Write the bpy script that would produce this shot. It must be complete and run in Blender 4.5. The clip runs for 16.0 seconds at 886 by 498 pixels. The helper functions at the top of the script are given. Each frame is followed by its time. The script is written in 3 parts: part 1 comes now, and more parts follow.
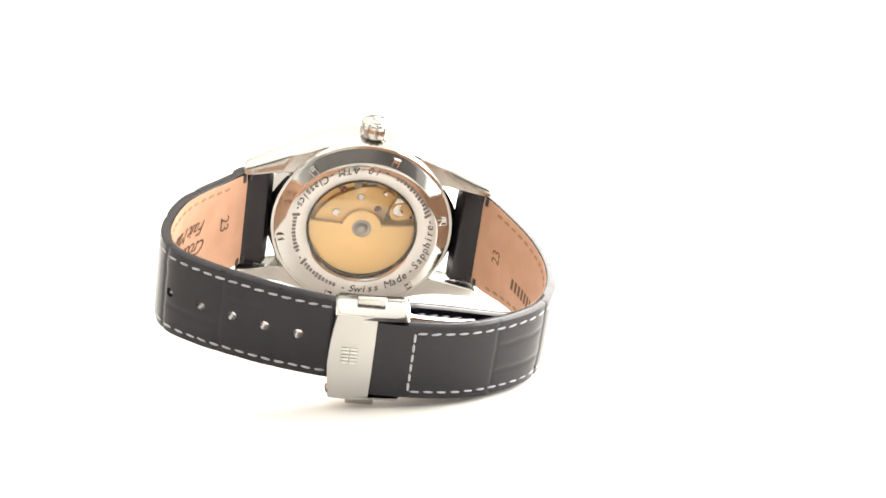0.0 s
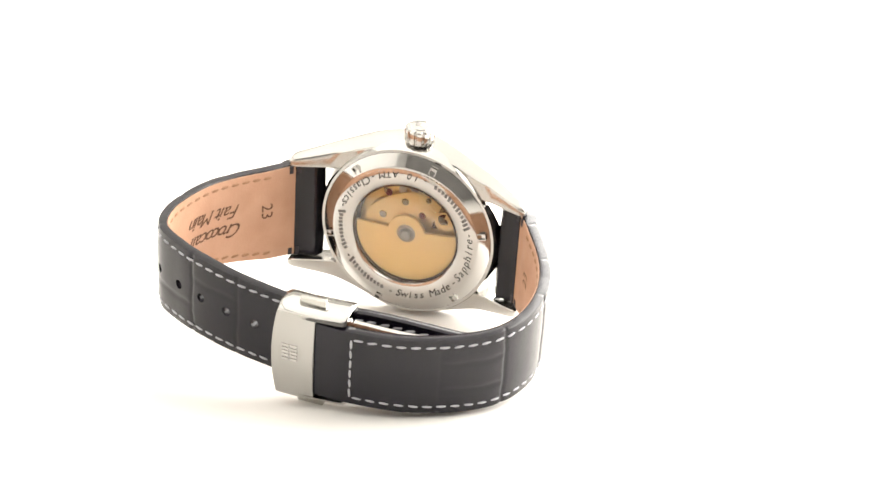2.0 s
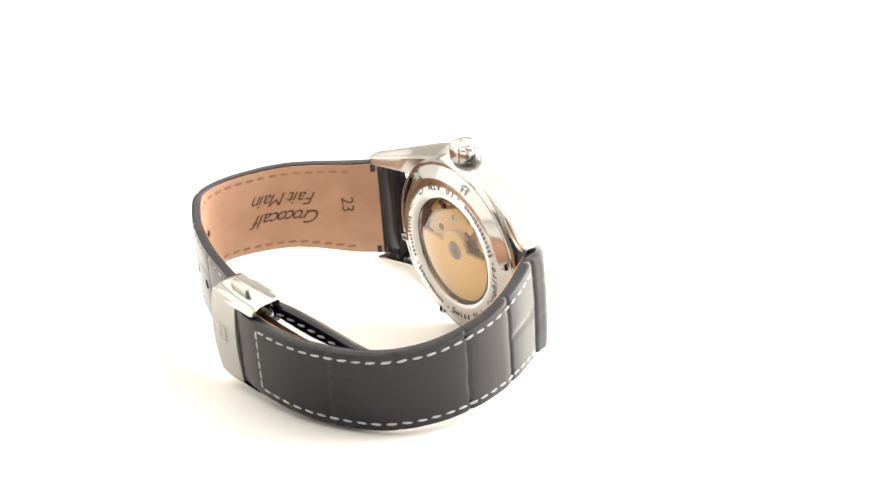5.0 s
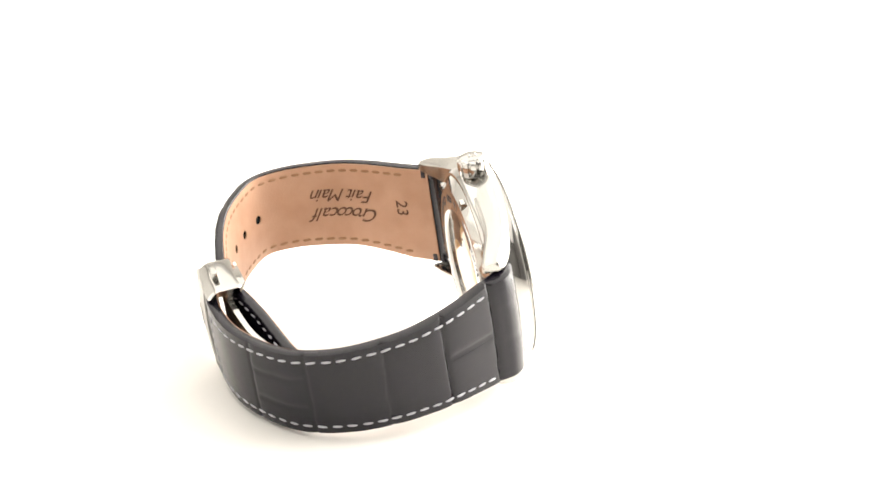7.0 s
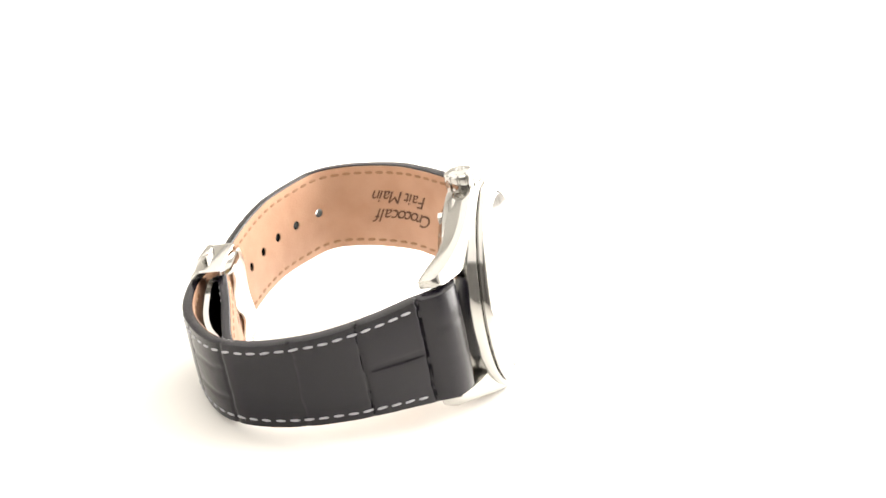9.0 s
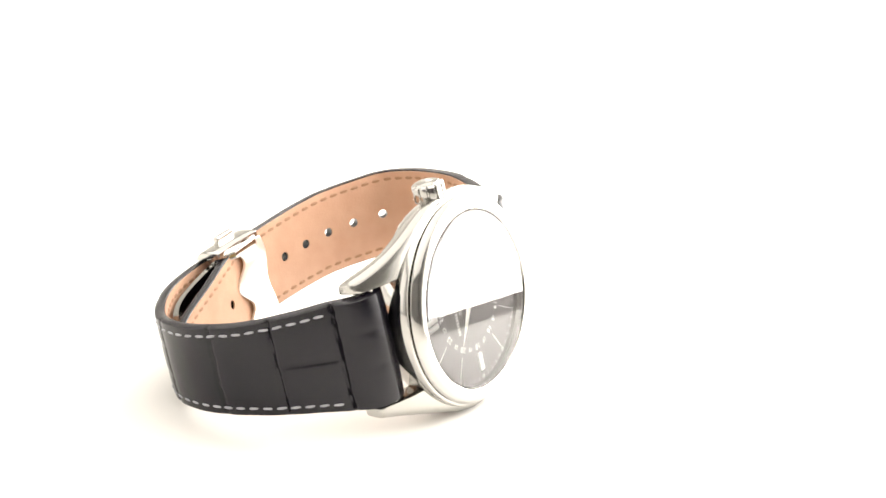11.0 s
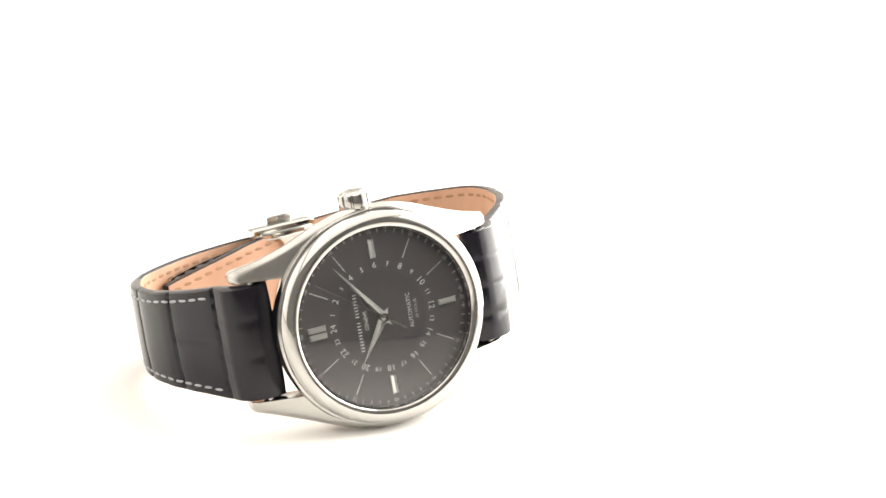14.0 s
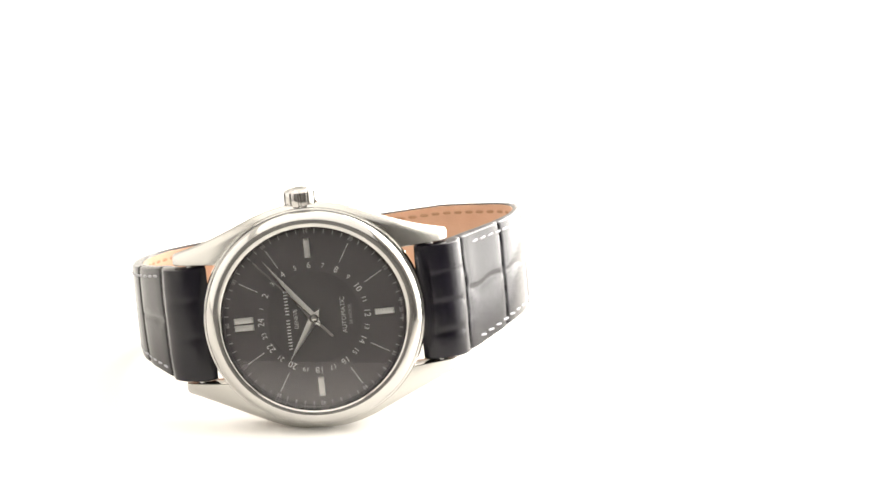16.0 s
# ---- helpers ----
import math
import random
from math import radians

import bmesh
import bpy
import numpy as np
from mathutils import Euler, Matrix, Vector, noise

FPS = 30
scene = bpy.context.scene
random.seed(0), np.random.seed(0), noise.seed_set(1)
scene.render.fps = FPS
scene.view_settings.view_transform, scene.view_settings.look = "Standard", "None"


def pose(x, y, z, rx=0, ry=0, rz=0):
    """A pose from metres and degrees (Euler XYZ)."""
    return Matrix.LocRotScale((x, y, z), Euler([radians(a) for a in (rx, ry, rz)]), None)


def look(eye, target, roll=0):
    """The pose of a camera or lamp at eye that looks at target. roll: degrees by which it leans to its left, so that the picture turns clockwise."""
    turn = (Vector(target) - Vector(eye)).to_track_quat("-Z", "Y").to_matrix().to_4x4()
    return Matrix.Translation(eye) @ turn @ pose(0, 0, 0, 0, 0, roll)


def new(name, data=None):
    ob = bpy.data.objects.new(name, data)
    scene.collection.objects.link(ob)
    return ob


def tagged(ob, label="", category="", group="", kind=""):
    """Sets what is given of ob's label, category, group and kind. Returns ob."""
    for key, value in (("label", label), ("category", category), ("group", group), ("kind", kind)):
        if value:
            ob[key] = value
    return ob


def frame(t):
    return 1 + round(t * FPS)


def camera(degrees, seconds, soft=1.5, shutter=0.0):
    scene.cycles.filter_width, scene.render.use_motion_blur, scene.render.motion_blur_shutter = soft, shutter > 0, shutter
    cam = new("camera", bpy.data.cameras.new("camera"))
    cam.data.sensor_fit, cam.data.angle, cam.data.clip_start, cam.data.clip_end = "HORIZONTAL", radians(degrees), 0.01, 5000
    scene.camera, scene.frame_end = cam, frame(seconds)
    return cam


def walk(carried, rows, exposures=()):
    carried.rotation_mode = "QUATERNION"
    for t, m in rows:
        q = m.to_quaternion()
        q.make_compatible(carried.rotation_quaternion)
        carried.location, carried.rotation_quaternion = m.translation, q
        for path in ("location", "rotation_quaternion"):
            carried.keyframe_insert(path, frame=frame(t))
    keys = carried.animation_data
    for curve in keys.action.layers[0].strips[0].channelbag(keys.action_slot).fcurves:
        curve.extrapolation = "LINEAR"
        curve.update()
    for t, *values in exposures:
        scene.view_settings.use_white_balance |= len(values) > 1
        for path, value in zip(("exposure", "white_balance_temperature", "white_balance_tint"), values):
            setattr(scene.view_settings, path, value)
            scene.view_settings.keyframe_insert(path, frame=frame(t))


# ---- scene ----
# ---- camera: a tripod before a small light tent, looking at a turntable ----
GROUND = -0.1629            # the table's height below the lens
TURN = -11.474              # degrees a second, clockwise from above
cam = camera(24.49, 16.0, soft=1.6)
EYE = Vector((0.0, -0.40048, -GROUND))
AIM = EYE + Vector((math.sin(0.05123) * math.cos(0.33185), math.cos(0.05123) * math.cos(0.33185), -math.sin(0.33185)))
VIEW = look(EYE, AIM, 0.797)
walk(cam, [(0.0, VIEW), (16.0, VIEW)])

# ---- light: the tent's lit side panel and roof panel, two added fill lamps, dim room round it ----
world = bpy.data.worlds.new("world")
scene.world = world
world.use_nodes = True
world.node_tree.nodes["Background"].inputs[0].default_value = (1.0, 0.96, 0.91, 1)
world.node_tree.nodes["Background"].inputs[1].default_value = 0.06
scene.view_settings.exposure = -0.7


def panel_lamp(name, eye, target, sx, sy, watts, colour):
    data = bpy.data.lights.new(name, "AREA")
    data.shape, data.size, data.size_y, data.energy, data.color = "RECTANGLE", sx, sy, watts, colour
    ob = new(name, data)
    ob.matrix_world = look(eye, target)
    return ob


panel_lamp("side_panel_light", (0.104, 0.10, 0.104), (-0.862, -0.16, 0.104), 0.30, 0.2, 3.0, (1.0, 0.97, 0.92))
for far, watts in ((0.172, 0.10), (0.218, 0.02)):      # the side panel's dimmer front edge
    foot = Vector((0.104 + 0.26 * far, 0.10 - 0.966 * far, 0.104))
    panel_lamp("panel_edge_light", foot, foot + Vector((-0.966, -0.26, 0.0)), 0.045, 0.2, watts, (1.0, 0.97, 0.92))
# added fill lamp: whitens the sweep behind the side panel
panel_lamp("right_fill_light", (0.296, 0.42, 0.22), (0.0, 0.42, 0.10), 0.6, 0.40, 1.6, (1.0, 0.97, 0.93))
# added fill lamp: lifts the dial's front and evens the shadows
panel_lamp("left_fill_light", (-0.425, -0.10, 0.22), (0.0, -0.10, 0.22), 0.6, 0.40, 0.95, (1.0, 0.96, 0.90))
panel_lamp("roof_panel_light", (-0.04, 0.10, 0.44), (-0.04, 0.10, 0.0), 0.64, 1.2, 4.7, (1.0, 0.958, 0.90))


# ---- materials ----
def material(name, base, rough=0.5, metal=0.0, spec=0.5):
    m = bpy.data.materials.new(name)
    m.use_nodes = True
    b = m.node_tree.nodes["Principled BSDF"]
    b.inputs["Base Color"].default_value = (*base, 1)
    b.inputs["Roughness"].default_value = rough
    b.inputs["Metallic"].default_value = metal
    b.inputs["Specular IOR Level"].default_value = spec
    return m


def node(m, kind, **values):
    n = m.node_tree.nodes.new(kind)
    for key, value in values.items():
        n.inputs[key.replace("_", " ")].default_value = value
    return n


def wire(m, a, out, b, into):
    m.node_tree.links.new(a.outputs[out], b.inputs[into])


def bsdf(m):
    return m.node_tree.nodes["Principled BSDF"]


def place(m, stretch=(1, 1, 1)):
    """Object coordinates, stretched."""
    co = m.node_tree.nodes.new("ShaderNodeTexCoord")
    mp = m.node_tree.nodes.new("ShaderNodeMapping")
    mp.inputs["Scale"].default_value = stretch
    wire(m, co, "Object", mp, "Vector")
    return mp


def mottle(m, low, high, scale, stretch=(1, 1, 1), detail=4.0):
    """Base colour that drifts between two values."""
    n = node(m, "ShaderNodeTexNoise", Scale=scale, Detail=detail)
    wire(m, place(m, stretch), "Vector", n, "Vector")
    r = m.node_tree.nodes.new("ShaderNodeValToRGB")
    r.color_ramp.elements[0].position, r.color_ramp.elements[1].position = 0.3, 0.7
    r.color_ramp.elements[0].color, r.color_ramp.elements[1].color = (*low, 1), (*high, 1)
    wire(m, n, "Fac", r, "Fac")
    wire(m, r, "Color", bsdf(m), "Base Color")


def relief(m, layers):
    """Bump from (kind, scale, stretch, strength, depth in metres) layers."""
    last = None
    for kind, scale, stretch, strength, depth in layers:
        n = node(m, kind, Scale=scale)
        wire(m, place(m, stretch), "Vector", n, "Vector")
        b = node(m, "ShaderNodeBump", Strength=strength, Distance=depth)
        wire(m, n, "Distance" if kind == "ShaderNodeTexVoronoi" else "Fac", b, "Height")
        if last:
            wire(m, last, "Normal", b, "Normal")
        last = b
    wire(m, last, "Normal", bsdf(m), "Normal")


def smudge(m, low, high, scale, stretch=(1, 1, 1)):
    """Roughness that drifts between two values."""
    n = node(m, "ShaderNodeTexNoise", Scale=scale, Detail=3.0)
    wire(m, place(m, stretch), "Vector", n, "Vector")
    r = node(m, "ShaderNodeMapRange", To_Min=low, To_Max=high)
    wire(m, n, "Fac", r, "Value")
    wire(m, r, "Result", bsdf(m), "Roughness")


steel = material("polished_steel", (0.49, 0.48, 0.46), 0.1, 1.0)
smudge(steel, 0.06, 0.13, 300)
satin = material("satin_steel", (0.455, 0.445, 0.42), 0.28, 1.0)
smudge(satin, 0.17, 0.24, 300)
brushed = material("brushed_steel", (0.42, 0.41, 0.39), 0.34, 1.0)
relief(brushed, [("ShaderNodeTexNoise", 900, (1, 22, 22), 0.25, 0.0002)])
bright = material("bright_trim", (0.95, 0.94, 0.91), 0.32, 1.0)
leather = material("black_calf_leather", (0.007, 0.007, 0.010), 0.28, spec=0.37)
mottle(leather, (0.0036, 0.0030, 0.0060), (0.0072, 0.0058, 0.0115), 180)
smudge(leather, 0.17, 0.27, 260)
relief(leather, [("ShaderNodeTexNoise", 700, (1, 1, 1), 0.06, 0.0003), ("ShaderNodeTexNoise", 5000, (1, 1, 1), 0.10, 0.0001)])
# colour that stands for the shade inside the release slots
slot_dark = material("slot_shade", (0.022, 0.019, 0.026), 0.55)
lining_tan = material("tan_lining_leather", (0.50, 0.27, 0.15), 0.6)
mottle(lining_tan, (0.43, 0.245, 0.155), (0.50, 0.30, 0.196), 160, detail=6)
smudge(lining_tan, 0.5, 0.68, 300)
relief(lining_tan, [("ShaderNodeTexNoise", 2600, (1, 1, 1), 0.25, 0.0002)])
thread = material("grey_thread", (0.37, 0.37, 0.39), 0.75)
relief(thread, [("ShaderNodeTexNoise", 6000, (1, 1, 1), 0.4, 0.0002)])
tan_thread = material("tan_thread", (0.30, 0.165, 0.095), 0.8)
stamp = material("stamped_print", (0.10, 0.05, 0.03), 0.7)
dial_grey = material("anthracite_dial", (0.112, 0.099, 0.104), 0.45, 0.2)
weave = None
for stretch in ((1, 1, 1), (1, -1, 1)):
    n = node(dial_grey, "ShaderNodeTexWave", Scale=900.0, Distortion=0.0)
    n.bands_direction = "DIAGONAL"
    wire(dial_grey, place(dial_grey, stretch), "Vector", n, "Vector")
    lift = node(dial_grey, "ShaderNodeBump", Strength=0.16, Distance=0.00006)
    wire(dial_grey, n, "Fac", lift, "Height")
    if weave:
        wire(dial_grey, weave, "Normal", lift, "Normal")
    weave = lift
wire(dial_grey, weave, "Normal", bsdf(dial_grey), "Normal")
dial_mid = material("anthracite_dial_centre", (0.098, 0.087, 0.091), 0.45, 0.2)
print_white = material("white_print", (0.90, 0.89, 0.87), 0.5)
print_dim = material("grey_print", (0.55, 0.54, 0.53), 0.5)
lume = material("luminous_paint", (0.86, 0.85, 0.78), 0.6)
etch_grey = material("grey_etching", (0.13, 0.125, 0.12), 0.5)
etch = material("black_etching", (0.03, 0.028, 0.026), 0.5)
gold = material("gilt_brass", (1.0, 0.77, 0.36), 0.5, 0.25)
smudge(gold, 0.44, 0.56, 700)
gold_plate = material("gilt_bridge", (0.95, 0.71, 0.33), 0.42, 0.45)
relief(gold_plate, [("ShaderNodeTexVoronoi", 900, (1, 1, 1), 0.05, 0.00005)])
dark_work = material("dark_movement", (0.10, 0.075, 0.05), 0.45, 0.7)
ruby = material("ruby_jewel", (0.14, 0.02, 0.03), 0.2)
paper = material("white_sweep", (0.82, 0.81, 0.79), 0.7, spec=0.2)
mottle(paper, (0.82, 0.80, 0.765), (0.84, 0.825, 0.795), 9)
relief(paper, [("ShaderNodeTexNoise", 1800, (1, 1, 1), 0.05, 0.0002)])
fabric = material("white_fabric", (0.80, 0.79, 0.77), 0.9)
relief(fabric, [("ShaderNodeTexNoise", 900, (1, 1, 1), 0.2, 0.0004)])
grey_fabric = material("grey_fabric", (0.2, 0.197, 0.194), 0.9)
mottle(grey_fabric, (0.19, 0.187, 0.184), (0.25, 0.246, 0.242), 6)

glass = bpy.data.materials.new("clear_sapphire")
glass.use_nodes = True
glass.node_tree.nodes.remove(bsdf(glass))
clear = node(glass, "ShaderNodeBsdfTransparent")
shine = node(glass, "ShaderNodeBsdfGlossy", Roughness=0.0)
shine.inputs["Color"].default_value = (1, 1, 1, 1)
facing = node(glass, "ShaderNodeFresnel", IOR=1.76)
both = glass.node_tree.nodes.new("ShaderNodeMixShader")
wire(glass, facing, "Fac", both, "Fac")
wire(glass, clear, "BSDF", both, 1)
wire(glass, shine, "BSDF", both, 2)
wire(glass, both, "Shader", glass.node_tree.nodes["Material Output"], "Surface")


# ---- building helpers; the watch is drawn in millimetres: x to 3 o'clock, y to 12, z out of the dial ----
def mesh_of(name, bm, mat, smooth=40, scale=0.001):
    bmesh.ops.recalc_face_normals(bm, faces=bm.faces)
    if scale != 1:
        bmesh.ops.scale(bm, vec=(scale,) * 3, verts=bm.verts)
    me = bpy.data.meshes.new(name)
    for e in bm.edges:
        e.smooth = len(e.link_faces) == 2 and e.calc_face_angle(0) < radians(smooth)
    for f in bm.faces:
        f.smooth = True
    bm.to_mesh(me)
    bm.free()
    for one in (mat if isinstance(mat, (list, tuple)) else [mat]):
        me.materials.append(one)
    return me


AXIS = Matrix(((0.113958, 0.993311, -0.018622), (-0.175693, 0.038598, 0.983688), (0.977827, -0.108827, 0.178916)))
SEAT = Matrix.Translation((0.0037126, 0.0329487, -0.1407949 - GROUND)) @ AXIS.to_4x4()

watch = tagged(new("wristwatch"), "steel wristwatch with grey dial, black strap closed, lying on its side", "watch")


def part(name, bm, mat, parent, label="", at=None, smooth=40):
    me = bm if isinstance(bm, bpy.types.Mesh) else mesh_of(name, bm, mat, smooth)
    ob = new(name, me)
    ob.parent = parent
    m = at if at is not None else Matrix.Identity(4)
    ob.matrix_basis = SEAT @ m if parent == watch else m
    return tagged(ob, label)


def mm(x, y, z, turn=0.0):
    """A placement on the watch, in millimetres, turned about the dial's axis (degrees, clockwise seen from the front)."""
    return pose(x * 0.001, y * 0.001, z * 0.001, 0, 0, -turn)


def box(bm, x0, x1, y0, y1, z0, z1, bevel=0.0):
    vs = bmesh.ops.create_cube(bm, size=1)["verts"]
    for v in vs:
        v.co = ((x0 + x1) / 2 + v.co.x * (x1 - x0), (y0 + y1) / 2 + v.co.y * (y1 - y0), (z0 + z1) / 2 + v.co.z * (z1 - z0))
    if bevel:
        es = list({e for v in vs for e in v.link_edges})
        bmesh.ops.bevel(bm, geom=es, offset=bevel, segments=2, profile=0.5, affect="EDGES")


def lathe(bm, profile, steps=96, closed=False, wave=None):
    """Turns (r, z) points about z; wave(i, k) may change the radius."""
    rings = []
    for i, (r, z) in enumerate(profile):
        if r < 1e-6:
            rings.append([bm.verts.new((0, 0, z))])
        else:
            rings.append([bm.verts.new(((r + (wave(i, k) if wave else 0)) * math.sin(2 * math.pi * k / steps), (r + (wave(i, k) if wave else 0)) * math.cos(2 * math.pi * k / steps), z)) for k in range(steps)])
    pairs = list(zip(rings, rings[1:])) + ([(rings[-1], rings[0])] if closed else [])
    for a, b in pairs:
        for k in range(steps):
            j = (k + 1) % steps
            if len(a) == 1 and len(b) == 1:
                continue
            if len(a) == 1:
                bm.faces.new((a[0], b[k], b[j]))
            elif len(b) == 1:
                bm.faces.new((a[k], b[0], a[j]))
            else:
                bm.faces.new((a[k], b[k], b[j], a[j]))


def loft(bm, sections, cap=True):
    rows = [[bm.verts.new(p) for p in s] for s in sections]
    n = len(rows[0])
    for a, b in zip(rows, rows[1:]):
        for k in range(n):
            bm.faces.new((a[k], a[(k + 1) % n], b[(k + 1) % n], b[k]))
    if cap:
        bm.faces.new(rows[0])
        bm.faces.new(rows[-1][::-1])


def prism(bm, outline, z0, z1, bevel=0.0):
    low = [bm.verts.new((x, y, z0)) for x, y in outline]
    f = bm.faces.new(low)
    top = bmesh.ops.extrude_face_region(bm, geom=[f])
    vs = [v for v in top["geom"] if isinstance(v, bmesh.types.BMVert)]
    bmesh.ops.translate(bm, verts=vs, vec=(0, 0, z1 - z0))
    if bevel:
        es = [e for e in bm.edges if all(v in vs for v in e.verts)]
        bmesh.ops.bevel(bm, geom=es, offset=bevel, segments=2, profile=0.5, affect="EDGES")


def spline(points, n):
    """n + 1 points at even steps along a smooth curve."""
    p = np.array(points, float)
    q = np.vstack([2 * p[0] - p[1], p, 2 * p[-1] - p[-2]])
    out = []
    for i in range(1, len(q) - 2):
        for u in np.linspace(0, 1, 40, endpoint=False):
            a, b, c, d = q[i - 1], q[i], q[i + 1], q[i + 2]
            out.append(0.5 * (2 * b + (c - a) * u + (2 * a - 5 * b + 4 * c - d) * u * u + (3 * b - a - 3 * c + d) * u ** 3))
    out = np.array(out + [p[-1]])
    s = np.concatenate([[0], np.cumsum(np.linalg.norm(np.diff(out, axis=0), axis=1))])
    e = np.linspace(0, s[-1], n + 1)
    return np.stack([np.interp(e, s, out[:, k]) for k in range(out.shape[1])], 1), s[-1]


TEXTS = {}


def lettering(body, size, mat, slant=0.0, depth=0.03):
    """A mesh of words in the built-in font, centred, in millimetres."""
    key = (body, size, mat.name, slant)
    if key not in TEXTS:
        cu = bpy.data.curves.new("words", "FONT")
        cu.body, cu.size, cu.shear, cu.extrude = body, size * 0.001, slant, depth * 0.0005
        cu.align_x, cu.align_y, cu.resolution_u = "CENTER", "CENTER", 3
        ob = new("words", cu)
        me = bpy.data.meshes.new_from_object(ob.evaluated_get(bpy.context.evaluated_depsgraph_get()))
        bpy.data.objects.remove(ob)
        me.materials.clear()
        me.materials.append(mat)
        TEXTS[key] = me
    return TEXTS[key]


# ---- the tent and the room ----
def setting(name, bm, mat, label):
    ob = new(name, mesh_of(name, bm, mat, 40, 1))
    return tagged(ob, label, kind="structure")


def build_tent():
    bm = bmesh.new()
    profile = [(-0.55, 0.0)] + [(y, 0.0) for y in np.linspace(-0.5, 0.55, 22)]
    profile += [(0.55 + 0.25 * math.sin(a), 0.25 - 0.25 * math.cos(a)) for a in np.linspace(0.1, math.pi / 2, 14)] + [(0.80, 0.5), (0.80, 0.9)]
    rows = []
    for y, z in profile:
        rows.append([bm.verts.new((x, y, z)) for x in (-0.7, -0.35, 0.0, 0.35, 0.7)])
    for a, b in zip(rows, rows[1:]):
        for k in range(4):
            bm.faces.new((a[k], a[k + 1], b[k + 1], b[k]))
    top = bmesh.ops.extrude_face_region(bm, geom=list(bm.faces))
    for v in top["geom"]:
        if isinstance(v, bmesh.types.BMVert):
            v.co += Vector((0, 0.004 if v.co.z > 0.3 else 0, -0.004))
    setting("ground", bm, paper, "seamless white sweep of paper under the turntable")
    for name, x0, x1, y0, y1, z0, z1, mat, label in (
            ("wall_left", -0.44, -0.43, -0.55, 0.79, 0.001, 0.45, fabric, "white fabric side of the light tent"),
            ("wall_right", 0.30, 0.31, -0.19, 0.79, 0.001, 0.45, fabric, "white fabric side of the light tent"),
            # two unseen dark screens, added to darken what dial and steel reflect
            ("dark_screen_right", 0.30, 0.31, -0.55, -0.192, 0.001, 0.45, grey_fabric, "unseen dark grey screen at the right, added to darken the dial's reflection"),
            ("dark_screen_front", -0.44, 0.31, -0.562, -0.552, -0.004, 0.46, grey_fabric, "unseen dark grey screen behind the camera, added to darken reflections"),
            ("ceiling", -0.44, 0.31, -0.55, 0.79, 0.45, 0.46, fabric, "white fabric roof of the light tent")):
        bm = bmesh.new()
        box(bm, x0, x1, y0, y1, z0, z1)
        setting(name, bm, mat, label)


build_tent()


# ---- the case ----
def build_case():
    bm = bmesh.new()
    lathe(bm, [(19.6, 0.25), (20.6, 0.3), (21.25, 0.0), (21.55, -1.0), (21.5, -2.2), (20.9, -4.6), (20.4, -6.1), (20.15, -6.6), (19.9, -7.0), (19.3, -7.0), (19.2, -5.5), (19.2, -0.5)], closed=True)
    case = part("case", bm, steel, watch, "polished steel middle case")
    for sx in (1, -1):
        for sy in (1, -1):
            bm = bmesh.new()
            ys = [0.0, 4.0, 7.0, 10.0, 13.0, 16.0, 18.5, 21.0, 23.2, 25.2, 26.3, 26.8]
            outer = [22.1, 21.95, 21.3, 20.3, 19.0, 17.7, 16.7, 15.75, 15.0, 14.4, 14.05, 13.6]
            taper = [1.9, 1.9, 1.9, 1.8, 1.6, 1.3, 1.0, 0.7, 0.45, 0.3, 0.25, 0.2]
            inner = [18.5, 18.0, 17.5, 16.5, 14.5, 11.75, 11.7, 11.7, 11.7, 11.7, 11.75, 11.9]
            top = [0.1, 0.05, -0.1, -0.35, -0.75, -1.3, -2.0, -2.95, -4.0, -5.1, -5.8, -6.5]
            low = [-6.2, -6.2, -6.2, -6.2, -6.3, -6.6, -7.2, -8.2, -9.1, -9.8, -10.0, -9.8]
            secs = []
            for y, o, d, i, t, l in zip(ys, outer, taper, inner, top, low):
                c = min(0.8, (t - l) * 0.3, (o - i) * 0.3)
                f = o - d
                s = [(i, t - 0.2), (i + 0.15, t), (o - 2.2 * c, t - 0.1), (o - 1.1 * c, t - 0.1 - 0.4 * c), (o - 0.3 * c, t - 1.1 * c), (o, t - 2.0 * c), (o - 0.3 * d, (t + l) / 2), (f, l + 1.2 * c), (f - 0.3 * c, l + 0.4 * c), (f - 0.8 * c, l), (i + 0.2, l), (i, l + 0.2)]
                secs.append([(sx * x, sy * y, z) for x, z in s])
            loft(bm, secs)
            part("lug", bm, satin, watch, "satin steel lug flowing into the case band")
    bm = bmesh.new()
    lathe(bm, [(17.6, 0.3), (17.6, 1.55), (17.75, 2.05), (18.15, 2.35), (18.8, 2.45), (19.5, 2.3), (20.15, 1.9), (20.6, 1.35), (20.8, 0.85), (20.85, 0.6), (20.7, 0.52), (20.4, 0.5), (20.35, 0.3)], steps=128, closed=True)
    part("bezel", bm, steel, watch, "polished rounded steel bezel")
    bm = bmesh.new()
    lathe(bm, [(17.58, 1.2), (17.58, 2.0), (17.4, 2.2), (9.0, 2.2), (0.0, 2.2)], steps=96)
    ob = part("crystal", bm, glass, watch, "clear flat sapphire crystal over the dial", smooth=1)
    ob.visible_shadow = False
    # crown
    bm = bmesh.new()
    prof = [(0.0, 20.0), (1.6, 20.0), (1.6, 20.9), (2.75, 21.0), (3.1, 21.2), (3.25, 21.5), (3.25, 24.1), (3.12, 24.4), (2.75, 24.65), (2.4, 24.7), (2.3, 24.85), (1.2, 25.05), (0.0, 25.1)]
    lathe(bm, prof, steps=96, wave=lambda i, k: (-0.32 if k % 8 in (0, 7) else 0.0) if 3 < i < 8 else 0.0)
